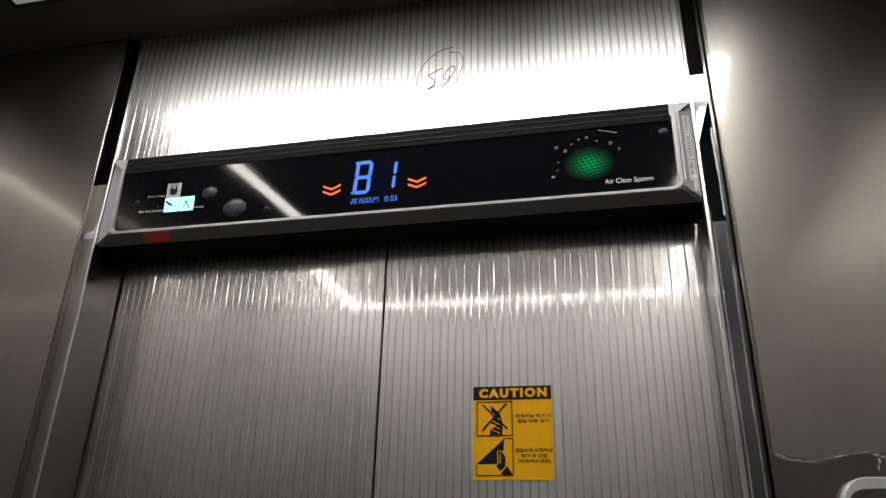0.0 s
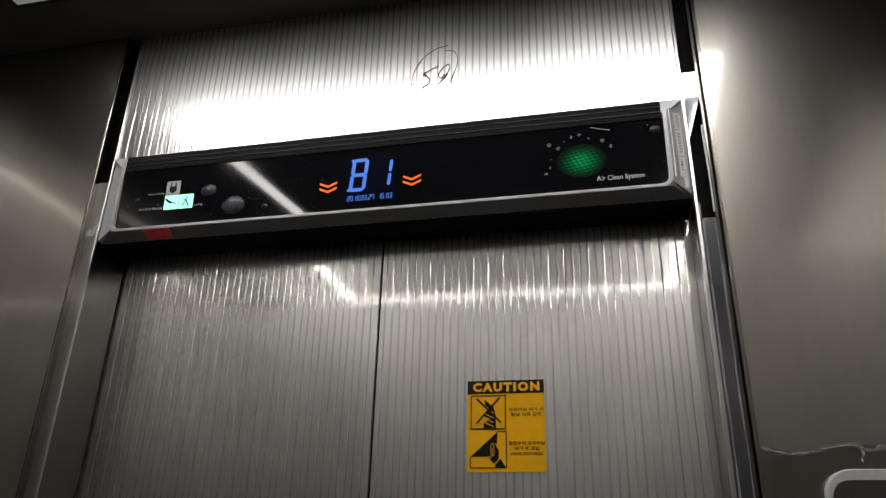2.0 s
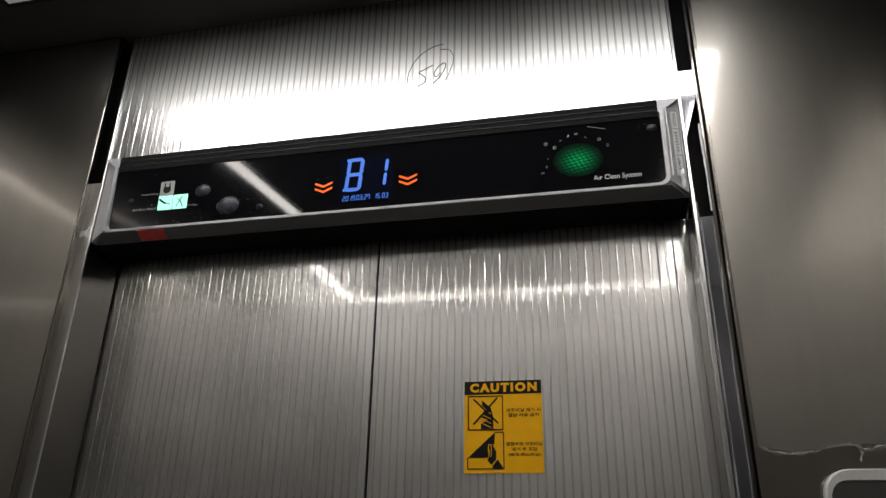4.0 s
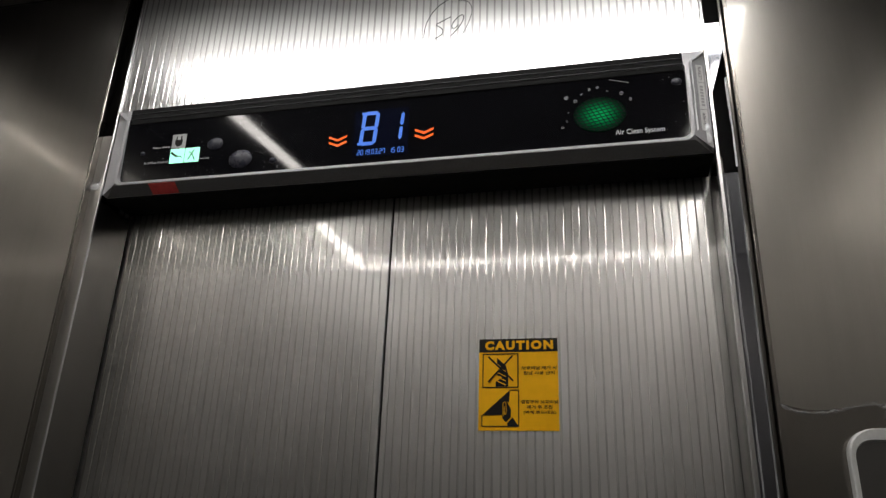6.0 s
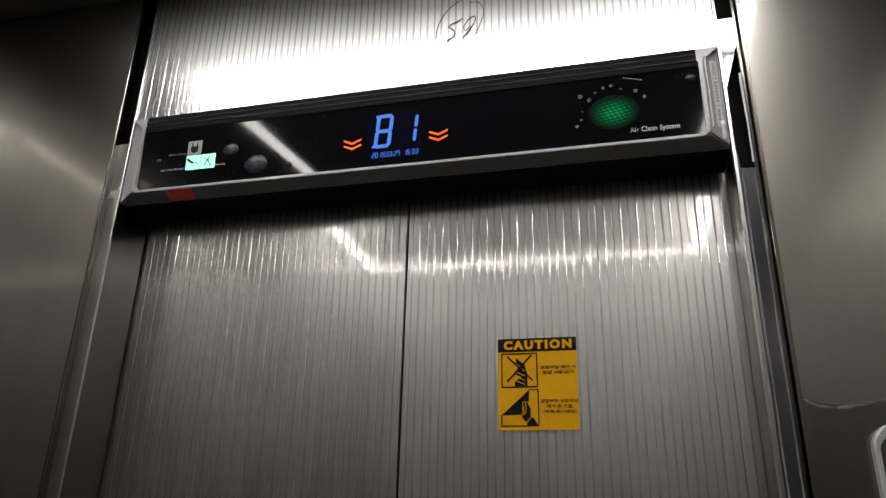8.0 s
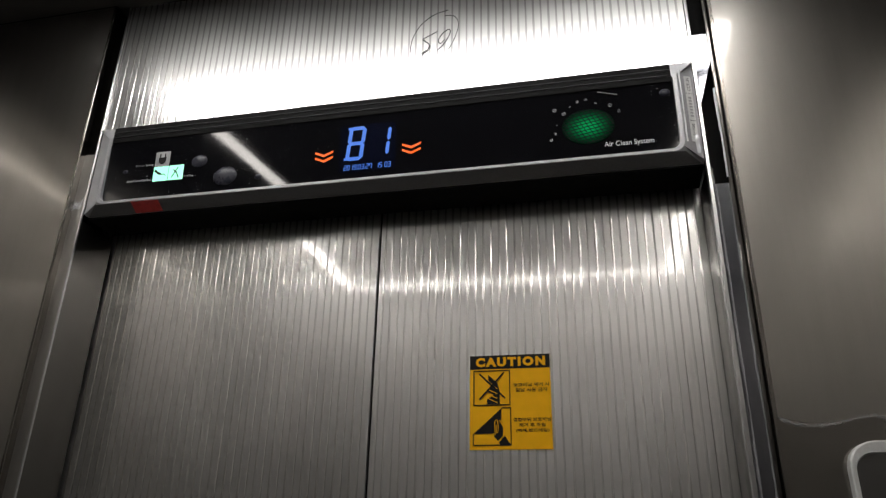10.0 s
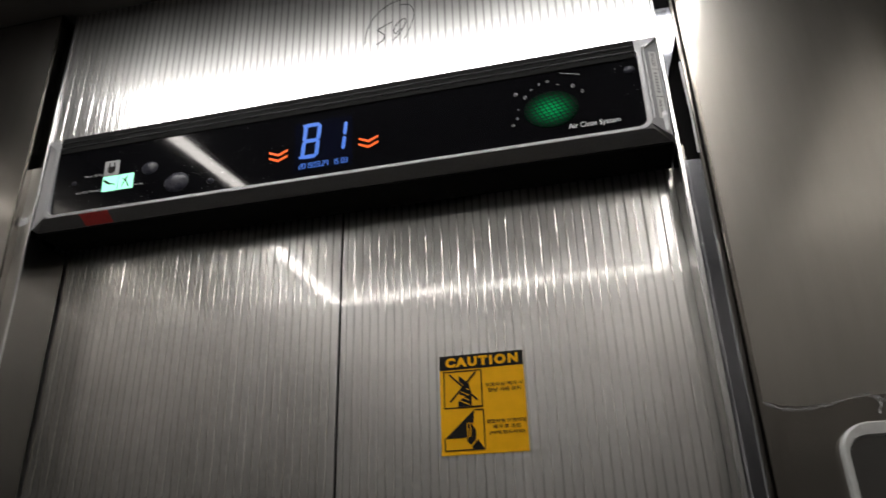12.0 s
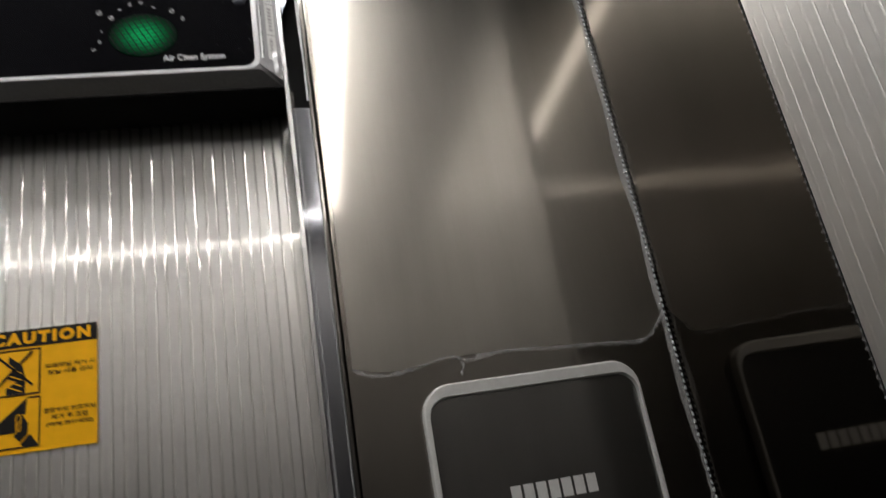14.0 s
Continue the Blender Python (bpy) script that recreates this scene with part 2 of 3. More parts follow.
def ribbed(x0, x1, z0, z1, y, thick, phase):
    """A steel sheet that faces south, with low rounded ribs and shallow V-grooves in turn, half a pitch apart; both are polished."""
    line = [(x0, y)]
    polished = []
    k = math.floor((x0 - phase) / (PITCH / 2))
    while True:
        c = phase + k * PITCH / 2
        groove = k % 2 == 1
        k += 1
        if c - 0.004 < x0:
            continue
        if c + 0.004 > x1:
            break
        first = len(line)
        if groove:
            line += [(c - 0.0013, y), (c - 0.0007, y + 0.00010), (c, y + 0.00028), (c + 0.0007, y + 0.00010), (c + 0.0013, y)]
        else:
            line += [(c + 0.0016 * u / 6, y - 0.00011 * (1 - u * u / 36)) for u in range(-6, 7)]
        polished += range(first, len(line) - 1)
    line.append((x1, y))
    bm = bmesh.new()
    a = [bm.verts.new((x, yy, z0)) for x, yy in line]
    b = [bm.verts.new((x, yy, z1)) for x, yy in line]
    faces = [bm.faces.new((a[i], a[i + 1], b[i + 1], b[i])) for i in range(len(line) - 1)]
    for i in polished:
        faces[i].material_index = 1
    back = [bm.verts.new(p) for p in ((x0, y + thick, z0), (x1, y + thick, z0), (x1, y + thick, z1), (x0, y + thick, z1))]
    bm.faces.new(back)
    bm.faces.new((a[0], b[0], back[3], back[0]))
    bm.faces.new((a[-1], b[-1], back[2], back[1]))
    bm.faces.new(a + [back[1], back[0]])
    bm.faces.new(b + [back[2], back[3]])
    return bm


# ---- the car's shell ----
def structure(name, bm, mat, label, category):
    return tagged(part(name, bm, mat), label, category, "", "structure")


structure("floor", box(-CAR_X, CAR_X, REAR_Y, 0.16, -0.04, 0.0), M_FLOOR, "dark stone floor of the lift car", "floor")
structure("ceiling", box(-CAR_X - 0.03, CAR_X + 0.03, REAR_Y - 0.03, 0.20, CEIL_Z, CEIL_Z + 0.03), M_CEIL,
          "dark grey painted lift car ceiling", "ceiling")
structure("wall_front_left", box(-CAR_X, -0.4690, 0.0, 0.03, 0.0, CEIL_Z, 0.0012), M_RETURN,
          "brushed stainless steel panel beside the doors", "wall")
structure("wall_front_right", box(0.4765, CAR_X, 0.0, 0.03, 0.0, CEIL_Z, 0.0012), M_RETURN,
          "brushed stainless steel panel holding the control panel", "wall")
structure("wall_side_left", box(-CAR_X - 0.03, -CAR_X, REAR_Y, 0.03, 0.0, CEIL_Z), M_LEFT,
          "dull brushed stainless steel side wall", "wall")
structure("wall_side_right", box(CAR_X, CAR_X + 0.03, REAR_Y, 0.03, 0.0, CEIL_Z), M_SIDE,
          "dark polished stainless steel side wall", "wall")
structure("wall_rear", box(-CAR_X - 0.03, CAR_X + 0.03, REAR_Y - 0.03, REAR_Y, 0.0, CEIL_Z), M_REAR,
          "brushed stainless steel rear wall", "wall")
structure("wall_shaft", box(-CAR_X, CAR_X, 0.155, 0.185, 0.0, CEIL_Z), M_VOID, "unlit black shaft behind the doors", "wall")

# ribbed panel on the side wall, standing a little proud of it
side = ribbed(0.254, -REAR_Y, 0.0, CEIL_Z, 0.0, 0.006, 0.260)
bmesh.ops.transform(side, matrix=pose(CAR_X - 0.006, 0, 0, 0, 0, -90), verts=side.verts)
structure("wall_panel_right", side, M_PANEL, "pale ribbed stainless steel panel on the side wall", "wall panel")

transom = structure("transom", ribbed(-0.447, 0.447, 2.2055, CEIL_Z, TRANSOM_Y, 0.02, -0.002), (M_DOOR, M_RIB),
                    "ribbed stainless steel panel above the doors", "wall panel")


# ---- doors ----
def door_leaf(name, x0, x1, label):
    door = thing(name, label, "lift door", "sliding lift doors", "structure", ((x0 + x1) / 2, DOOR_Y, 0))
    cx = (x0 + x1) / 2
    part("leaf", ribbed(x0 - cx, x1 - cx, 0.0, 2.13, 0.0, 0.028, -0.002 - cx), (M_DOOR, M_RIB), door)
    e = (x1 if x1 < 0.1 else x0) - cx
    s = 1 if e > 0 else -1
    part("edge_seal", box(min(e, e + s * 0.0014), max(e, e + s * 0.0014), 0.003, 0.024, 0.002, 2.128), M_VOID, door, "black rubber edge seal")
    return door


door_left = door_leaf("door_1", -0.475, -0.0018, "closed ribbed stainless steel sliding lift door")
door_right = door_leaf("door_2", 0.0018, 0.475, "closed ribbed stainless steel sliding door with a caution sticker")


# ---- door jambs: aluminium channels with cut-outs ----
def jamb(name, s, plates, inner, deep, cover, outer, label):
    """s: -1 west, +1 east. plates: stretches of height where the channel has its cover, with the height of the lower end on the inner and the outer side."""
    j = thing(name, label, "door jamb", "door jambs", "structure")

    def across(a, b, y0, y1, z0, z1, bevel=0.0):
        return box(min(s * a, s * b), max(s * a, s * b), y0, y1, z0, z1, bevel)
    part("inner_rail", across(0.4475, inner, 0.009, deep, 0.0, CEIL_Z, 0.0008), M_ALU, j)
    part("outer_rail", across(0.4710, 0.4755, 0.009, 0.019, 0.0, CEIL_Z, 0.0012), outer, j)
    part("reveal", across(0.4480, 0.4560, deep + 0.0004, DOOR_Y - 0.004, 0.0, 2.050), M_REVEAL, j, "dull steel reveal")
    part("channel_back", across(0.4530, 0.4785, 0.034, 0.040, 0.0, CEIL_Z), M_VOID, j)
    for z_in, z_out, z1 in plates:
        strip = prism([(s * inner, z_in), (s * 0.4710, z_out), (s * 0.4710, z1), (s * inner, z1)], 0.0115, 0.0145)
        part("cover_strip", strip, cover, j, "scuffed bright aluminium strip")
    return j


jamb("trim_left", -1, ((0.0, 0.0, 2.165),), 0.4502, 0.0122, M_LEFT, M_ALU, "bright aluminium door jamb with an open slot on top")
# the upper plate's slanted end shapes a white reflection; the cut-out itself is rectangular
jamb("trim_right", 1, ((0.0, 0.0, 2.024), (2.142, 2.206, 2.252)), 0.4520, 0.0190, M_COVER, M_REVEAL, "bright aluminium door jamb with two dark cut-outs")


# ---- ceiling light: four strips in a rectangle ----
ceiling_light = thing("ceiling_light", "rectangle of glowing white light strips in the ceiling", "ceiling light", at=(0, -0.72, CEIL_Z))


def light_strip(name, x0, x1, y0, y1, mat):
    oy, oz = -0.72, CEIL_Z
    d = part(name, box(x0, x1, y0 - oy, y1 - oy, -0.006, -0.001), mat, ceiling_light)
    rim = bmesh.new()
    for a, b, c, e in ((x0 - 0.006, x0, y0 - 0.006, y1 + 0.006), (x1, x1 + 0.006, y0 - 0.006, y1 + 0.006),
                       (x0, x1, y0 - 0.006, y0), (x0, x1, y1, y1 + 0.006)):
        box(a, b, c - oy, e - oy, -0.008, -0.0005, 0.0, rim)
    part("rim", rim, M_BLACK, d)


light_strip("front_strip", -0.535, 0.560, -0.340, -0.236, M_FRONTLAMP)
light_strip("edge_diffuser", -0.600, 0.570, -0.222, -0.116, M_EDGELAMP)
light_strip("back_strip", -0.560, 0.565, -1.262, -1.224, M_SIDELAMP)
light_strip("left_strip", -0.556, -0.518, -1.208, -0.365, M_SIDELAMP)
light_strip("right_strip", 0.525, 0.565, -1.208, -0.365, M_SIDELAMP)


# ---- indicator panel above the doors ----
panel = thing("indicator_panel", "long black glass floor indicator panel in a silver frame", "floor indicator", at=(0, 0.02, 2.06))
PX, PY, PZ = 0.0, -0.02, -2.06


def local(bm):
    bmesh.ops.translate(bm, vec=(PX, PY, PZ), verts=bm.verts)
    return bm


def outline3(x0, x1, z0, z1, y, radii):
    return [(x, y, z) for x, z in rounded(x0, x1, z0, z1, radii)]


FY = 0.003
# frame: sloping outer faces, a narrow front rim, and a lip round the glass
def outer_edge(back):
    """The frame's outer edge: set back further along the bottom than at the ends and the top."""
    return [(x, (0.0215 if z < 2.0600 else 0.0060 if z > 2.2035 else 0.0125) + back, z) for x, z in rounded(-0.4468, 0.4468, 2.0590, 2.2050, (0.002,) * 4)]


frame_bm = ring_between([
    outer_edge(0.0012), outer_edge(0.0),
    outline3(-0.4240, 0.4250, 2.0705, 2.1860, FY, (0.014, 0.014, 0.002, 0.002)),
    outline3(-0.4190, 0.4200, 2.0745, 2.1835, FY, (0.012, 0.012, 0.002, 0.002)),
    outline3(-0.4180, 0.4190, 2.0750, 2.1825, FY + 0.010, (0.011, 0.011, 0.002, 0.002))])
silver = part("frame", local(frame_bm), M_SILVER, panel, "silver plastic frame with sloping sides")
# dark lower body between the frame and the door plane
part("underside", local(box(-0.4470, 0.4470, 0.0220, DOOR_Y - 0.006, 2.0560, 2.0588, 0.001)), M_VOID, panel, "black underside")
part("housing", local(box(-0.4460, 0.4460, 0.0240, DOOR_Y - 0.010, 2.0590, 2.2048)), M_BLACK, panel, "black housing behind the glass")
for z0, z1, y, mat in ((2.1755, 2.1835, FY - 0.0006, M_VOID), (2.1837, 2.1855, FY - 0.0020, M_BLACK), (2.1857, 2.1925, FY - 0.0006, M_VOID),
                       (2.1927, 2.1942, FY - 0.0020, M_DGREY), (2.1944, 2.2028, FY - 0.0006, M_VOID)):
    part("louvre", local(box(-0.4170, 0.4180, y, y + 0.008, z0, z1, 0.0008)), mat, panel)
tape = prism([(-0.3630, 0.0010), (-0.3180, 0.0010), (-0.3180, 0.0205), (-0.3630, 0.0205)], -0.0010, -0.0006)
SLOPE = math.degrees(math.atan2(0.0215 - FY, 2.0705 - 2.0590))
# thin sheet over the frame's lower slope; its darker grey paints in the shade there
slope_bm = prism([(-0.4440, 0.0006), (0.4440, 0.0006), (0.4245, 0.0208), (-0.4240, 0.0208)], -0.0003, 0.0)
part("lower_slope", slope_bm, M_SLOPE, panel, "lower slope of the frame with its shade in the colour", pose(0, 0.0215 - 0.02, 2.0590 - 2.06, SLOPE, 0, 0))
part("red_tape", tape, M_RED, panel, "piece of red tape", pose(0, 0.0215 - 0.02, 2.0590 - 2.06, SLOPE, 0, 0))

GY = FY + 0.0035 - 0.0006


LEAN = 3.0


def lean(z):
    """The glass leans forward at the top; how far it stands out at height z."""
    return -math.tan(radians(LEAN)) * (z - 2.130)


def leaned(bm):
    for v in bm.verts:
        v.co.y += lean(v.co.z)
    return bm


def on_glass(name, bm, mat, label=""):
    return part(name, local(leaned(bm)), mat, panel, label)


glass = on_glass("glass", prism(rounded(-0.4185, 0.4195, 2.0745, 2.1752, (0.011, 0.011, 0.001, 0.001)), FY + 0.0035, FY + 0.008), M_GLASS,
                 "glossy black glass with dust specks")


def segment(cx, cz, length, width, vertical, slant, base, bm=None):
    """One six-sided bar of a segment digit, leaning by slant."""
    h, w = length / 2, width / 2
    pts = [(-h, 0), (-h + w, w), (h - w, w), (h, 0), (h - w, -w), (-h + w, -w)]
    if vertical:
        pts = [(b, a) for a, b in pts]
    return prism([(cx + a + slant * (cz + b - base), cz + b) for a, b in pts], GY, GY + 0.0004, bm)


SEGMENTS = {"0": "abcdef", "1": "bc", "2": "abged", "3": "abgcd", "5": "afgcd", "7": "fabc", "9": "abcdfg", "B": "abcdefg"}


def seg_digit(ch, x, z, w, h, t, slant, gap=0.0):
    out = []
    spots = {"a": (0.5, 1.0, 0), "g": (0.5, 0.5, 0), "d": (0.5, 0.0, 0), "f": (0.0, 0.75, 1), "b": (1.0, 0.75, 1), "e": (0.0, 0.25, 1), "c": (1.0, 0.25, 1)}
    for k in SEGMENTS[ch]:
        u, v, up = spots[k]
        out.append((x + u * w, z + v * h, (h / 2 if up else w) - gap, t, up))
    return out


for cx, cz, l, t, up in seg_digit("B", -0.0290, 2.1080, 0.0200, 0.0480, 0.0056, 0.10, -0.001) + seg_digit("1", 0.0040, 2.1100, 0.0250, 0.0440, 0.0048, 0.10, 0.0015):
    on_glass("segment", segment(cx, cz, l, t, up, 0.10, 2.1080), M_BLUE)
for sx, sz in ((-0.0335, 2.1062), (-0.0335, 2.1542)):
    on_glass("segment", prism([(sx + 0.1 * (sz - 2.108), sz), (sx + 0.006 + 0.1 * (sz - 2.108), sz), (sx + 0.006 + 0.1 * (sz - 2.108), sz + 0.0038),
                               (sx + 0.1 * (sz - 2.108), sz + 0.0038)], GY, GY + 0.0004), M_BLUE)
# date and time line in small segments
date_bm = bmesh.new()
x = -0.0330
for ch in "2019.03.27 15:03":
    if ch in ".:":
        for zz in ((2.0906,) if ch == "." else (2.0925, 2.0955)):
            if ch == ".":
                prism([(x - 0.0006, zz), (x + 0.0004, zz), (x + 0.0004, zz + 0.001), (x - 0.0006, zz + 0.001)], GY, GY + 0.0003, date_bm)
        x += 0.0016 if ch == "." else 0.0026
        continue
    if ch == " ":
        x += 0.0052
        continue
    for cx, cz, l, t, up in seg_digit(ch, x, 2.0910, 0.0032, 0.0072, 0.0009, 0.08):
        segment(cx, cz, l, t, up, 0.08, 2.0910, date_bm)
    x += 0.0049
on_glass("date_line", date_bm, M_BLUE, "small glowing blue date and time")
# faint window of the display
M_WINDOW = plain("display_window", (0.004, 0.005, 0.013), 0.06, 0.0, 0.05, 100, 0.0)
on_glass("display_window", prism([(-0.0400, 2.0870), (0.0420, 2.0870), (0.0420, 2.1610), (-0.0400, 2.1610)], GY + 0.0004, GY + 0.0008), M_WINDOW)
# down arrows on both sides of the floor number
for cx in (-0.0640, 0.0650):
    for i in range(2):
        z = 2.1075 + i * 0.0085
        on_glass("arrow", prism([(cx - 0.0135, z + 0.0085), (cx, z + 0.0030), (cx + 0.0135, z + 0.0085), (cx + 0.0135, z + 0.0052), (cx, z - 0.0006), (cx - 0.0135, z + 0.0052)],
                                GY, GY + 0.0004), M_ORANGE, "glowing orange down arrow")
# pictograms
on_glass("plug_sign", prism(rounded(-0.3365, -0.3125, 2.1275, 2.1515, (0.0005,) * 4), GY, GY + 0.0004), M_PAD, "grey plug pictogram")
plug_bm = prism([(-0.3310, 2.1420), (-0.3180, 2.1420), (-0.3185, 2.1340), (-0.3225, 2.1310), (-0.3265, 2.1310), (-0.3305, 2.1340)], GY - 0.0004, GY - 0.0001)
for cx in (-0.3285, -0.3205):
    prism([(cx - 0.001, 2.1420), (cx + 0.001, 2.1420), (cx + 0.001, 2.1480), (cx - 0.001, 2.1480)], GY - 0.0004, GY - 0.0001, plug_bm)
on_glass("plug_shape", plug_bm, M_INK)
for cx in (-0.3245, -0.2990):
    on_glass("lit_sign", prism(rounded(cx - 0.0122, cx + 0.0122, 2.1030, 2.1268, (0.0005,) * 4), GY, GY + 0.0004), M_MINT, "glowing mint green pictogram")
on_glass("sign_shape", stroke([(-0.3350, 2.1215), (-0.3290, 2.1165), (-0.3240, 2.1140)], 0.0035, GY - 0.0004, GY - 0.0001), M_INK)
on_glass("sign_shape", stroke([(-0.3240, 2.1140), (-0.3180, 2.1135), (-0.3155, 2.1110)], 0.0014, GY - 0.0004, GY - 0.0001), M_INK)
on_glass("sign_shape", stroke([(-0.3050, 2.1070), (-0.2990, 2.1180), (-0.2960, 2.1230)], 0.0016, GY - 0.0004, GY - 0.0001), M_INK)
on_glass("sign_shape", stroke([(-0.3040, 2.1200), (-0.2985, 2.1160), (-0.2935, 2.1060)], 0.0016, GY - 0.0004, GY - 0.0001), M_INK)
M_FAINT = plain("faint_print", (0.45, 0.45, 0.45), 0.5)
for body, x, z, w in (("Power Saving", -0.3680, 2.1290, 0.0290), ("Anti-Virus Handrail", -0.3800, 2.1045, 0.0410), ("Anti-Bug", -0.2855, 2.1045, 0.0165)):
    lettering("print", body, w, 0.0045, facing(x, GY + lean(z) - 0.0203, z - 2.06), M_FAINT, panel)
lettering("print", "Air Clean System", 0.0625, 0.0098, facing(0.3260, GY + lean(2.0865) - 0.0204, 2.0865 - 2.06), M_WHITE, panel, 0.004, "white printed words")
# air clean light behind its grid
SQUASH = 0.76
disc = bmesh.new()
bmesh.ops.create_circle(disc, cap_ends=True, segments=40, radius=0.0345, matrix=Matrix.Diagonal((1, 1, SQUASH, 1)) @ pose(0, 0, 0, 90, 0, 0))
part("air_clean_light", disc, M_GREEN, panel, "round green light behind a fine grid", pose(0.3070, GY + 0.0002 + lean(2.1215) - 0.02, 2.1215 - 2.06, LEAN, 0, 0))
for i in range(-5, 6):
    o = i * 0.0062
    h = math.sqrt(max(0.0, 0.0335 ** 2 - o * o))
    for ang in (14, 112):
        c, sn = math.cos(radians(ang)), math.sin(radians(ang))
        ends = [(0.3070 - o * sn + d * h * c, 2.1215 + SQUASH * (o * c + d * h * sn)) for d in (-1, 1)]
        on_glass("grid_bar", stroke(ends, 0.0011, GY - 0.0005, GY - 0.0001), M_VOID)


def small_ring(cx, cz, r, squash=1.0):
    n = 14
    outer = [(cx + r * squash * math.cos(2 * math.pi * i / n), GY - 0.0003, cz + r * math.sin(2 * math.pi * i / n)) for i in range(n)]
    inner = [(cx + r * 0.74 * squash * math.cos(2 * math.pi * i / n), GY - 0.0003, cz + r * 0.74 * math.sin(2 * math.pi * i / n)) for i in range(n)]
    return ring_between([outer, inner])


for cx, cz, r, q in ((0.2640, 2.1505, 0.0032, 1), (0.2760, 2.1440, 0.0030, 1), (0.2950, 2.1600, 0.0024, 0.8), (0.3060, 2.1620, 0.0020, 1.3), (0.3370, 2.1500, 0.0030, 1),
                     (0.3480, 2.1400, 0.0030, 0.7), (0.2640, 2.1150, 0.0022, 0.8), (0.2580, 2.1060, 0.0020, 1.4)):
    r *= 0.88
    bm = small_ring(cx, cz, r, q)
    stroke([(cx - r * 0.5 * q, cz - r * 0.5), (cx + r * 0.5 * q, cz + r * 0.5)], 0.0008, GY - 0.0004, GY - 0.0002, bm)
    on_glass("bubble_mark", bm, M_MARKS)
for pts in ([(0.2830, 2.1530), (0.2860, 2.1545)], [(0.3170, 2.1560), (0.3200, 2.1545)], [(0.3220, 2.1720), (0.3360, 2.1680), (0.3470, 2.1650)], [(0.2650, 2.1270), (0.2670, 2.1280)]):
    on_glass("bubble_mark", stroke(pts, 0.0011, GY - 0.0004, GY - 0.0001), M_MARKS)


# domes: camera and sensor
def dome(name, cx, cz, r, h, mat, label):
    bm = bmesh.new()
    bmesh.ops.create_uvsphere(bm, u_segments=24, v_segments=12, radius=1.0)
    bmesh.ops.delete(bm, geom=[v for v in bm.verts if v.co.z < -0.01], context="VERTS")
    bmesh.ops.transform(bm, matrix=pose(cx, GY + 0.0006 + lean(cz) - 0.02, cz - 2.06, 90, 0, 0) @ Matrix.Diagonal((r, r * 0.82, h, 1)), verts=bm.verts)
    for f in bm.faces:
        f.smooth = True
    return part(name, bm, mat, panel, label)


dome("sensor_dome", -0.2620, 2.1300, 0.0130, 0.003, M_DOME, "small smoked grey dome")
dome("camera_dome", -0.2170, 2.1010, 0.0190, 0.0045, M_DOME, "larger smoked grey camera dome")
dome("sensor_dome", -0.1640, 2.0945, 0.0055, 0.004, M_DOME, "tiny smoked grey dome")
dome("sensor_dome", 0.4080, 2.1600, 0.0070, 0.003, M_DOME, "tiny smoked grey dome")
dome("sensor_dome", -0.3850, 2.1240, 0.0040, 0.002, M_DOME, "tiny smoked grey dome")

# paper label on the frame's sloping end
label_tag = part("paper_label", prism(rounded(-0.0048, 0.0048, -0.0500, 0.0500, (0.0006,) * 4), -0.0004, 0.0), M_LABEL, panel, "narrow grey paper label with black print",
                 pose(0.4385, 0.0082 - 0.02, 2.1340 - 2.06, 0, 0, 23.5))
for body, z, w in (("CCTV/N", 0.0270, 0.0200), ("JJ+900", -0.0420, 0.0180)):
    lettering("print", body, w, 0.0045, pose(0.0024, -0.0006, z, 90, 0, 0) @ pose(0, 0, 0, 0, 0, 90), M_INK, label_tag)
for z in (0.0225, -0.0190):
    part("print", prism([(-0.0045, z), (0.0045, z), (0.0045, z + 0.0004), (-0.0045, z + 0.0004)], -0.0007, -0.0005), M_INK, label_tag)
bars = bmesh.new()
for i in range(7):
    z = -0.0130 + i * 0.0046
    prism([(-0.0022, z), (0.0020, z), (0.0020, z + 0.0028), (-0.0022, z + 0.0028)], -0.0007, -0.0005, bars)
part("print", bars, M_PAD, label_tag)

# ---- pen mark on the transom ----
mark = bmesh.new()
MY = TRANSOM_Y - 0.0015
stroke(smooth_path([(0.0560, 2.2830), (0.0590, 2.3080), (0.0720, 2.3330), (0.0930, 2.3490), (0.1130, 2.3535)]), 0.0012, MY, MY + 0.0004, mark)
stroke(smooth_path([(0.1080, 2.3440), (0.1230, 2.3400), (0.1290, 2.3220), (0.1220, 2.2960), (0.1140, 2.2800)]), 0.0010, MY, MY + 0.0004, mark)
stroke([(0.0970, 2.3160), (0.0760, 2.3060), (0.0745, 2.3040)], 0.0014, MY, MY + 0.0004, mark)
stroke(smooth_path([(0.0745, 2.3040), (0.0800, 2.2995), (0.0850, 2.2930), (0.0830, 2.2850), (0.0730, 2.2790)]), 0.0014, MY, MY + 0.0004, mark)
stroke(smooth_path([(0.1090, 2.3000), (0.1020, 2.2930), (0.0990, 2.3000), (0.1060, 2.3120), (0.1150, 2.3170), (0.1160, 2.3080), (0.1080, 2.2930), (0.0975, 2.2810)]),
       0.0014, MY, MY + 0.0004, mark)
part("pen_mark", mark, M_MARKER, transom, "circled number scribbled in dark marker")

# ---- caution sticker on the right door ----
SX0, SX1, SZ0, SZ1 = 0.1340, 0.2380, 1.7180, 1.8380
SW, SH = SX1 - SX0, SZ1 - SZ0
SY = -0.0012
sticker = thing("caution_sticker", "yellow and black caution sticker on the ribbed steel door", "sticker", at=(SX0, DOOR_Y - 0.0008, SZ0))


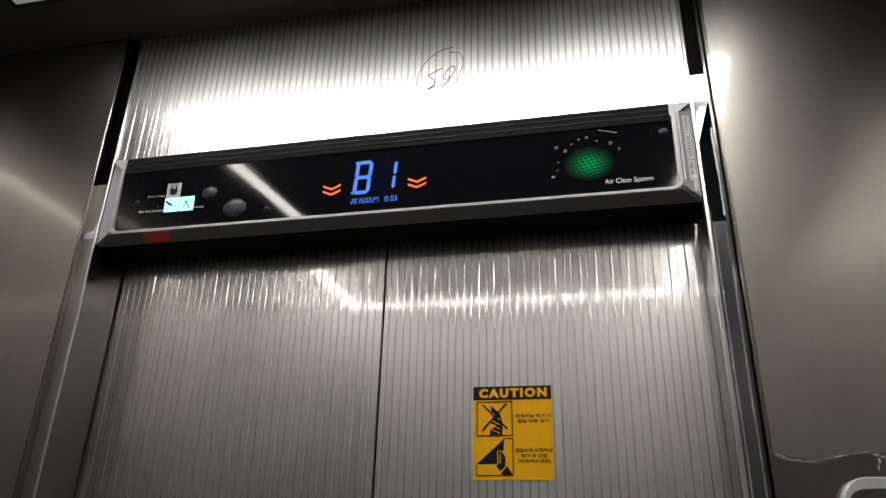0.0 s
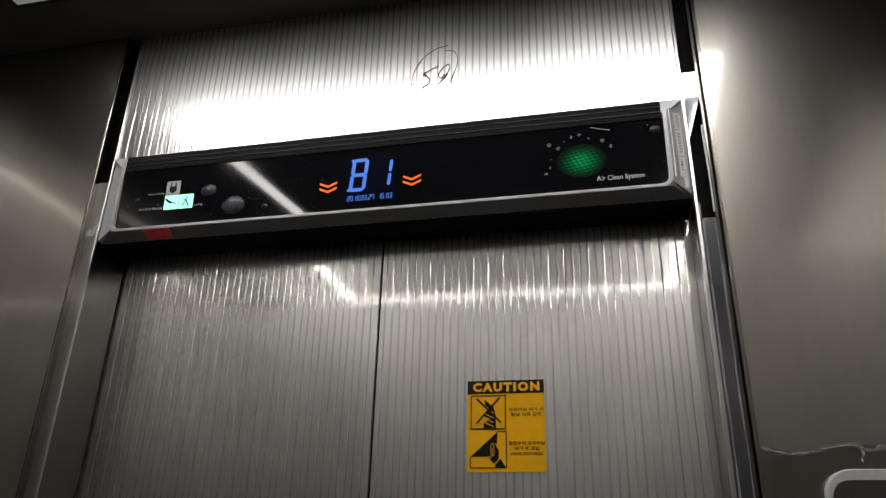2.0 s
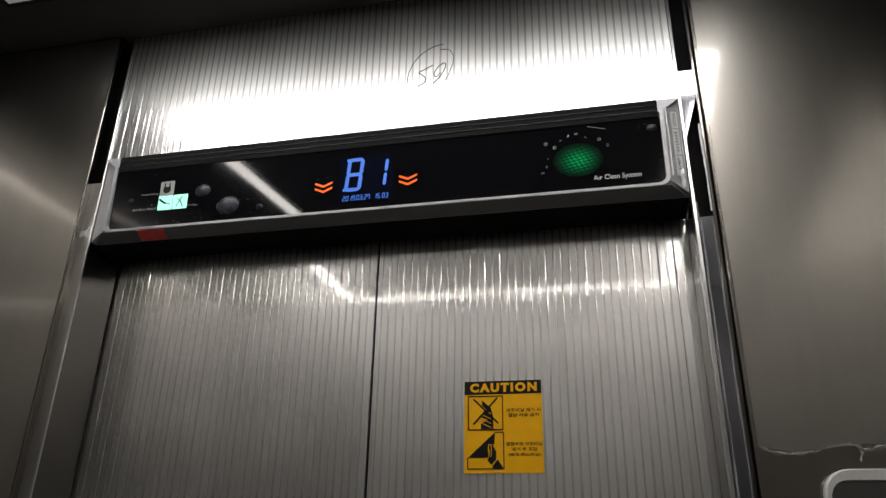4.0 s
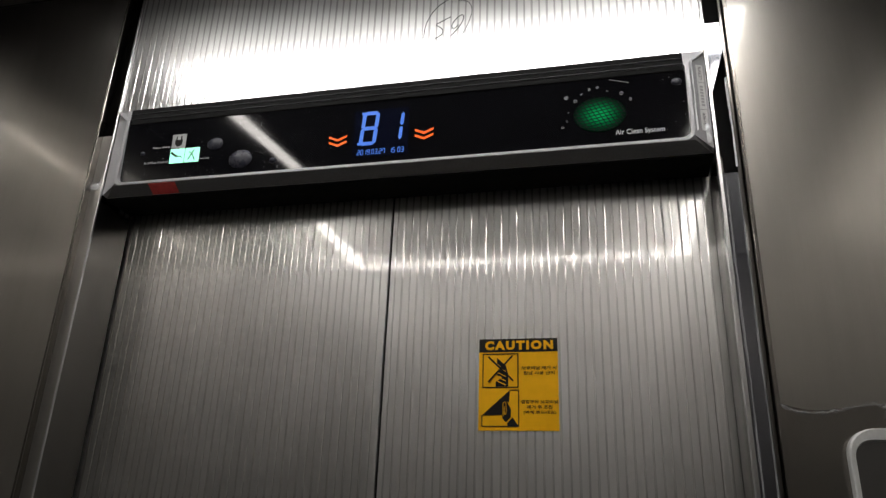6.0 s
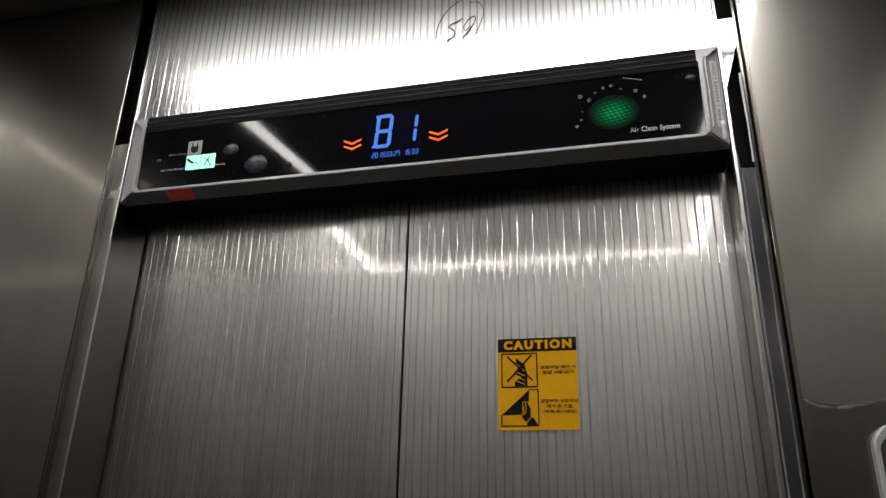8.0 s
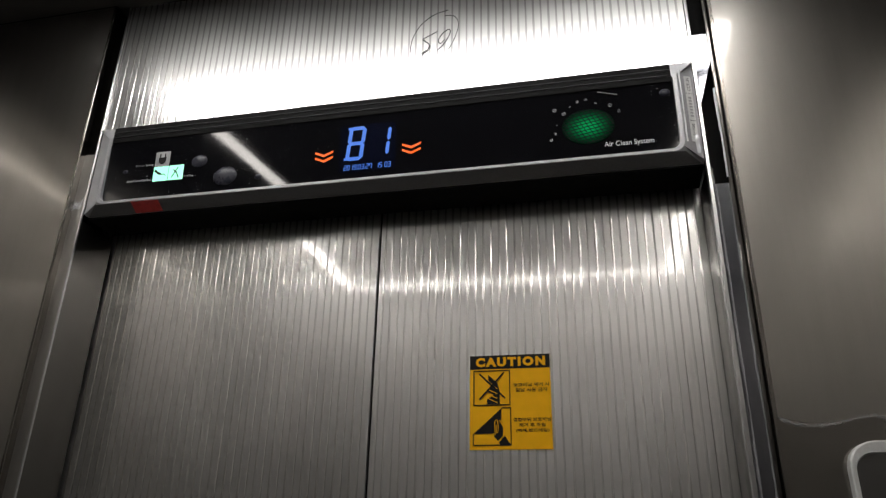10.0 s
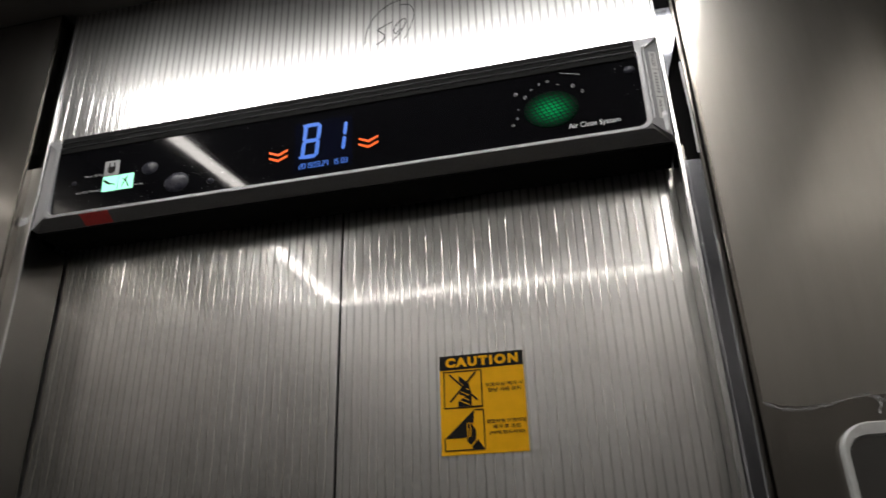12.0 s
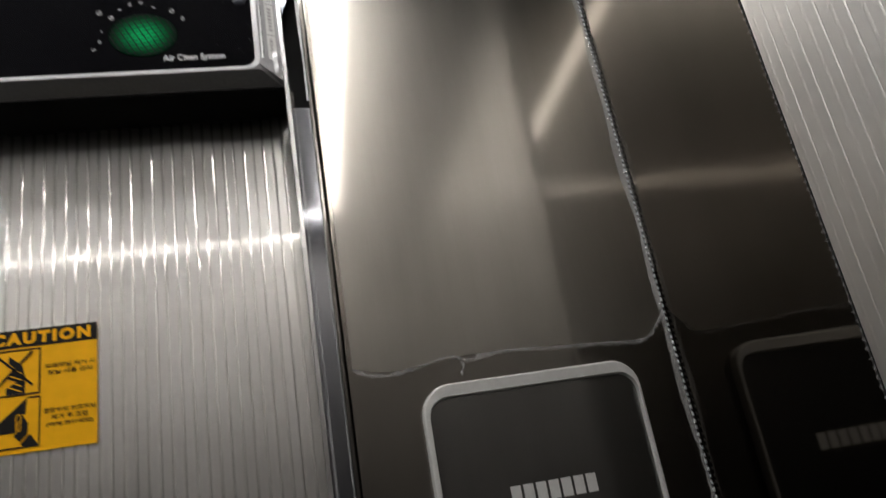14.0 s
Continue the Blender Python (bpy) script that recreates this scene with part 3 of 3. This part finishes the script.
def flat(points, lift=0.0):
    return prism([(u * SW, v * SH) for u, v in points], SY - lift, SY - lift + 0.0003)


def rect(u0, v0, u1, v1, lift):
    return flat([(u0, v0), (u1, v0), (u1, v1), (u0, v1)], lift)


part("backing", flat([(0, 0), (1, 0), (1, 1), (0, 1)]), M_YELLOW, sticker, "yellow vinyl sheet")
part("header", rect(0, 0.85, 1, 1, 0.0003), M_INK, sticker, "black band")
lettering("headline", "CAUTION", 0.87 * SW, 0.104 * SH, pose(0.075 * SW, SY - 0.0008, 0.873 * SH, 90, 0, 0), M_YELLOW, sticker, 0.062, "yellow heading letters", 1.3)


def sign_frame(u0, v0, u1, v1, w=0.012):
    bm = bmesh.new()
    for a in ((u0, v0, u1, v0 + w), (u0, v1 - w, u1, v1), (u0, v0 + w, u0 + w * 1.1, v1 - w), (u1 - w * 1.1, v0 + w, u1, v1 - w)):
        prism([(a[0] * SW, a[1] * SH), (a[2] * SW, a[1] * SH), (a[2] * SW, a[3] * SH), (a[0] * SW, a[3] * SH)], SY - 0.0006, SY - 0.0003, bm)
    return bm


part("sign_frame", sign_frame(0.045, 0.455, 0.505, 0.835), M_INK, sticker)
pic = bmesh.new()
for pts in ([(0.215, 0.47), (0.375, 0.47), (0.375, 0.60), (0.345, 0.70), (0.225, 0.79), (0.225, 0.73), (0.290, 0.68), (0.215, 0.60), (0.300, 0.57), (0.215, 0.52)],):
    prism([(u * SW, v * SH) for u, v in pts], SY - 0.0006, SY - 0.0003, pic)
for a, b in (((0.12, 0.80), (0.44, 0.53)), ((0.43, 0.81), (0.12, 0.52))):
    stroke([(a[0] * SW, a[1] * SH), (b[0] * SW, b[1] * SH)], 0.0022, SY - 0.0009, SY - 0.0006, pic)
part("pictogram", pic, M_INK, sticker)
cuts = bmesh.new()
for v in (0.500, 0.545, 0.595, 0.650):
    stroke([(0.235 * SW, (v + 0.030) * SH), (0.345 * SW, (v - 0.015) * SH)], 0.0011, SY - 0.00065, SY - 0.00058, cuts)
stroke([(0.228 * SW, 0.60 * SH), (0.228 * SW, 0.80 * SH)], 0.0008, SY - 0.00065, SY - 0.0004, cuts)
part("pictogram", cuts, M_YELLOW, sticker)
# second sign: frame with a cut corner, a dark peeled flap and a pulling tool
frame2 = bmesh.new()
for a, b in (((0.045, 0.045), (0.505, 0.045)), ((0.505, 0.045), (0.505, 0.430)), ((0.505, 0.430), (0.395, 0.430)), ((0.045, 0.045), (0.045, 0.165))):
    stroke([(a[0] * SW, a[1] * SH), (b[0] * SW, b[1] * SH)], 0.0013, SY - 0.0006, SY - 0.0003, frame2)
part("sign_frame", frame2, M_INK, sticker)
pic2 = bmesh.new()
for pts in ([(0.045, 0.160), (0.395, 0.430), (0.385, 0.300), (0.335, 0.305), (0.300, 0.260), (0.300, 0.165)],
            [(0.300, 0.130), (0.300, 0.265), (0.330, 0.300), (0.360, 0.300), (0.410, 0.225), (0.405, 0.120), (0.350, 0.085)],
            [(0.355, 0.070), (0.430, 0.140), (0.500, 0.050), (0.370, 0.050)]):
    prism([(u * SW, v * SH) for u, v in pts], SY - 0.0006, SY - 0.0003, pic2)
part("pictogram", pic2, M_INK, sticker)
part("pictogram", stroke(smooth_path([(0.312 * SW, 0.150 * SH), (0.310 * SW, 0.280 * SH), (0.328 * SW, 0.302 * SH), (0.346 * SW, 0.280 * SH), (0.348 * SW, 0.190 * SH),
                                      (0.336 * SW, 0.170 * SH), (0.326 * SW, 0.190 * SH), (0.326 * SW, 0.255 * SH)]), 0.0008, SY - 0.0009, SY - 0.0006), M_YELLOW, sticker)
part("pictogram", stroke([(0.350 * SW, 0.082 * SH), (0.425 * SW, 0.150 * SH)], 0.0010, SY - 0.0009, SY - 0.0006), M_YELLOW, sticker)
for body, u, v, w in (("보호비닐 제거 시", 0.545, 0.650, 0.435), ("칼날 사용 금지", 0.570, 0.595, 0.385), ("결합부위 보호비닐", 0.535, 0.285, 0.455), ("제거 후 조립", 0.605, 0.228, 0.315),
                      ("(벽체,핸드레일)", 0.565, 0.170, 0.400)):
    lettering("print", body, w * SW, 0.040 * SH, pose(u * SW, SY - 0.0006, v * SH, 90, 0, 0), M_INK, sticker, 0.016)

# ---- control panel on the right front wall ----
control = thing("control_panel", "dark steel control panel in a rounded pale silver frame", "control panel", at=(0.645, 0.0, 1.35))
CX0, CX1, CZ0, CZ1 = -0.107, 0.103, -0.42, 0.360
face = prism(rounded(CX0 + 0.0062, CX1 - 0.0034, CZ0 + 0.01, CZ1 - 0.012, (0.016,) * 4), -0.008, 0.0)
part("face_plate", face, M_COPFACE, control, "dark brushed face plate")
rim = ring_between([[(x, y, z) for x, z in rounded(a, b, c, e, (r,) * 4)] for a, b, c, e, y, r in (
    (CX0, CX1, CZ0, CZ1, -0.0005, 0.026), (CX0, CX1, CZ0, CZ1, -0.012, 0.026), (CX0 + 0.0015, CX1 - 0.001, CZ0 + 0.0015, CZ1 - 0.0015, -0.0135, 0.025),
    (CX0 + 0.0050, CX1 - 0.0030, CZ0 + 0.011, CZ1 - 0.0115, -0.0135, 0.018), (CX0 + 0.0065, CX1 - 0.0036, CZ0 + 0.012, CZ1 - 0.013, -0.007, 0.017))])
M_PALE = plain("pale_silver_paint", (0.58, 0.58, 0.57), 0.42, 0.1, 0.06, 200, 0.03)
part("rim", rim, M_PALE, control, "pale silver rounded rim")
logo = bmesh.new()
for i in range(7):
    x = -0.040 + i * 0.0118
    prism([(x, 0.247), (x + 0.0092, 0.247), (x + 0.0092, 0.263), (x, 0.263)], -0.0088, -0.0081, logo)
part("maker_mark", logo, M_WHITE, control, "row of pale blocks")


# ---- leftovers of clear protective film ----
def film_ribbon(name, points, width, label, seed, y=0.0):
    """A torn, crinkled edge of clear film that follows points (along the wall, up)."""
    rnd = random.Random(seed)
    path = smooth_path(points, 10)
    bm = bmesh.new()
    rows = []
    for k, (u, z) in enumerate(path):
        w = width * (0.3 + 1.3 * rnd.random())
        lift = 0.0006 + (0.0050 if k % 2 else 0.0015) * rnd.random()
        rows.append([bm.verts.new((u + rnd.uniform(-0.001, 0.001), y - lift * f, z + dz)) for f, dz in ((0.15, w), (1.0, w * rnd.uniform(0.2, 0.6)), (0.4, rnd.uniform(-0.002, 0.001)))])
    for a, b in zip(rows, rows[1:]):
        for i in range(2):
            bm.faces.new((a[i], a[i + 1], b[i + 1], b[i]))
    return tagged(part(name, bm, M_FILM), label, "plastic film", "film leftovers")


film_ribbon("film_edge", [(0.481, 1.735), (0.492, 1.729), (0.517, 1.726), (0.540, 1.729), (0.565, 1.735), (0.580, 1.734), (0.590, 1.730), (0.622, 1.734), (0.660, 1.732),
                          (0.699, 1.730), (0.740, 1.727), (0.767, 1.725), (0.785, 1.738), (0.799, 1.754)], 0.0030,
            "torn crinkled edge of clear protective film on steel", 3)
sheet_line = smooth_path([(0.481, 1.737), (0.517, 1.730), (0.580, 1.736), (0.660, 1.735), (0.767, 1.729), (0.785, 1.741), (0.7985, 1.757)], 6)
sheet = prism(sheet_line + [(0.7985, CEIL_Z - 0.004), (0.481, CEIL_Z - 0.004)], -0.0007, -0.0004)
tagged(part("film_sheet", sheet, M_FILMED), "thin hazy protective film still on the steel wall", "plastic film")
tagged(part("film_sheet", box(-CAR_X + 0.0015, -0.4720, -0.0007, -0.0004, 0.30, CEIL_Z - 0.004), M_FILMED),
       "thin hazy protective film on the narrow steel panel", "plastic film")
film_ribbon("film_edge", [(0.581, 1.733), (0.584, 1.726), (0.581, 1.718)], 0.003, "small torn tongue of clear protective film", 4)


def film_bead(name, x, y, z0, z1, turn, label, seed, size=1.0, mat=M_FILM):
    """A narrow wavy strip of film left standing in a corner or along a panel edge."""
    rnd = random.Random(seed)
    bm = bmesh.new()
    rows = []
    n = int((z1 - z0) / 0.006)
    for i in range(n + 1):
        z = z0 + (z1 - z0) * i / n
        w = size * (0.0035 + 0.0020 * math.sin(i * 0.23 + seed) * math.sin(i * 0.071) + rnd.uniform(-0.0006, 0.0006))
        d = 0.0012 + (0.0009 if i % 2 else 0.0)
        rows.append([bm.verts.new(p) for p in ((-w, -0.0004, z), (-w * 0.4, -d, z), (0.0, -d * 1.6, z), (0.0008, -0.0004, z))])
    for a, b in zip(rows, rows[1:]):
        for i in range(3):
            bm.faces.new((a[i], a[i + 1], b[i + 1], b[i]))
    return tagged(part(name, bm, mat, None, "", pose(x, y, 0, 0, 0, turn)), label, "plastic film", "film leftovers")


def perforated_strip(m, z0, z1, width, mat, label):
    """A dark gasket line with a row of small torn film tabs along it: the wall's x runs across the strip, y stands out."""
    strip = thing("perforated_strip", label, "plastic film", "perforated film strips")
    strip.matrix_basis = m
    part("gasket", box(-0.0010, 0.0010, -0.0010, -0.0002, z0, z1), M_VOID, strip, "dark gasket line")
    rnd = random.Random(int(width * 1e5))
    tabs = bmesh.new()
    z = z0
    while z < z1:
        w, h = width * rnd.uniform(0.7, 1.2), 0.0042 * rnd.uniform(0.8, 1.15)
        base = [tabs.verts.new(p) for p in ((0.0003, -0.0010, z), (0.0003, -0.0010, z + h), (-w, -0.0008, z + h * 0.80), (-w, -0.0008, z + h * 0.30))]
        tip = tabs.verts.new((-w * 0.45, -0.0026 * rnd.uniform(0.7, 1.3), z + h * 0.5))
        for i in range(4):
            tabs.faces.new((base[i], base[(i + 1) % 4], tip))
        z += 0.0064
    tagged(part("torn_tabs", tabs, mat, strip, "row of torn white film tabs"), kind="stuff")
    return strip


perforated_strip(pose(CAR_X - 0.0014, -0.0012, 0), 1.20, CEIL_Z - 0.01, 0.0016, M_CRUMPLE, "perforated strip of clear film in the wall corner")
perforated_strip(pose(CAR_X - 0.0004, -0.2470, 0, 0, 0, -90), 1.20, CEIL_Z - 0.01, 0.0024, M_FILM, "perforated strip of clear film along the ribbed panel")
film_bead("film_strip", CAR_X - 0.0030, -0.0006, 1.50, CEIL_Z - 0.01, 0, "folded clear film beside the wall corner", 1, 1.3)
film_bead("film_strip", CAR_X - 0.0004, -0.0040, 1.80, CEIL_Z - 0.05, -90, "folded clear film beside the wall corner", 13, 0.9)
film_bead("film_strip", 0.4560, 0.0105, 1.10, 2.020, 0, "scuffed strip of clear film on the jamb", 5, 0.45)
film_bead("film_strip", 0.4702, 0.0105, 1.10, 2.020, 0, "scuffed strip of clear film on the jamb", 6, 0.35)
film_ribbon("film_edge", [(-0.120, 2.2085), (-0.020, 2.2095), (0.060, 2.2120), (0.150, 2.2130), (0.240, 2.2150), (0.330, 2.2160), (0.425, 2.2140)], 0.0050,
            "scalloped remnant of clear film above the indicator", 8, TRANSOM_Y - 0.001)
film_bead("film_strip", 0.4290, 0.0020, 2.082, 2.190, 0, "curled clear film along the indicator's end", 9, 0.60, M_CRUMPLE)
film_bead("film_strip", 0.4420, 0.0085, 2.066, 2.094, 25, "crumpled white film on the indicator's corner", 14, 1.1, M_CRUMPLE)
film_ribbon("film_edge", [(-0.4700, 2.066), (-0.4640, 2.070), (-0.4580, 2.069), (-0.4520, 2.073)], 0.0120, "bright film scrap on the aluminium jamb", 15, 0.0108)
film_bead("film_strip", 0.4705, 0.0080, 2.030, 2.160, 0, "torn clear film beside the jamb's cut-out", 10, 0.50, M_CRUMPLE)
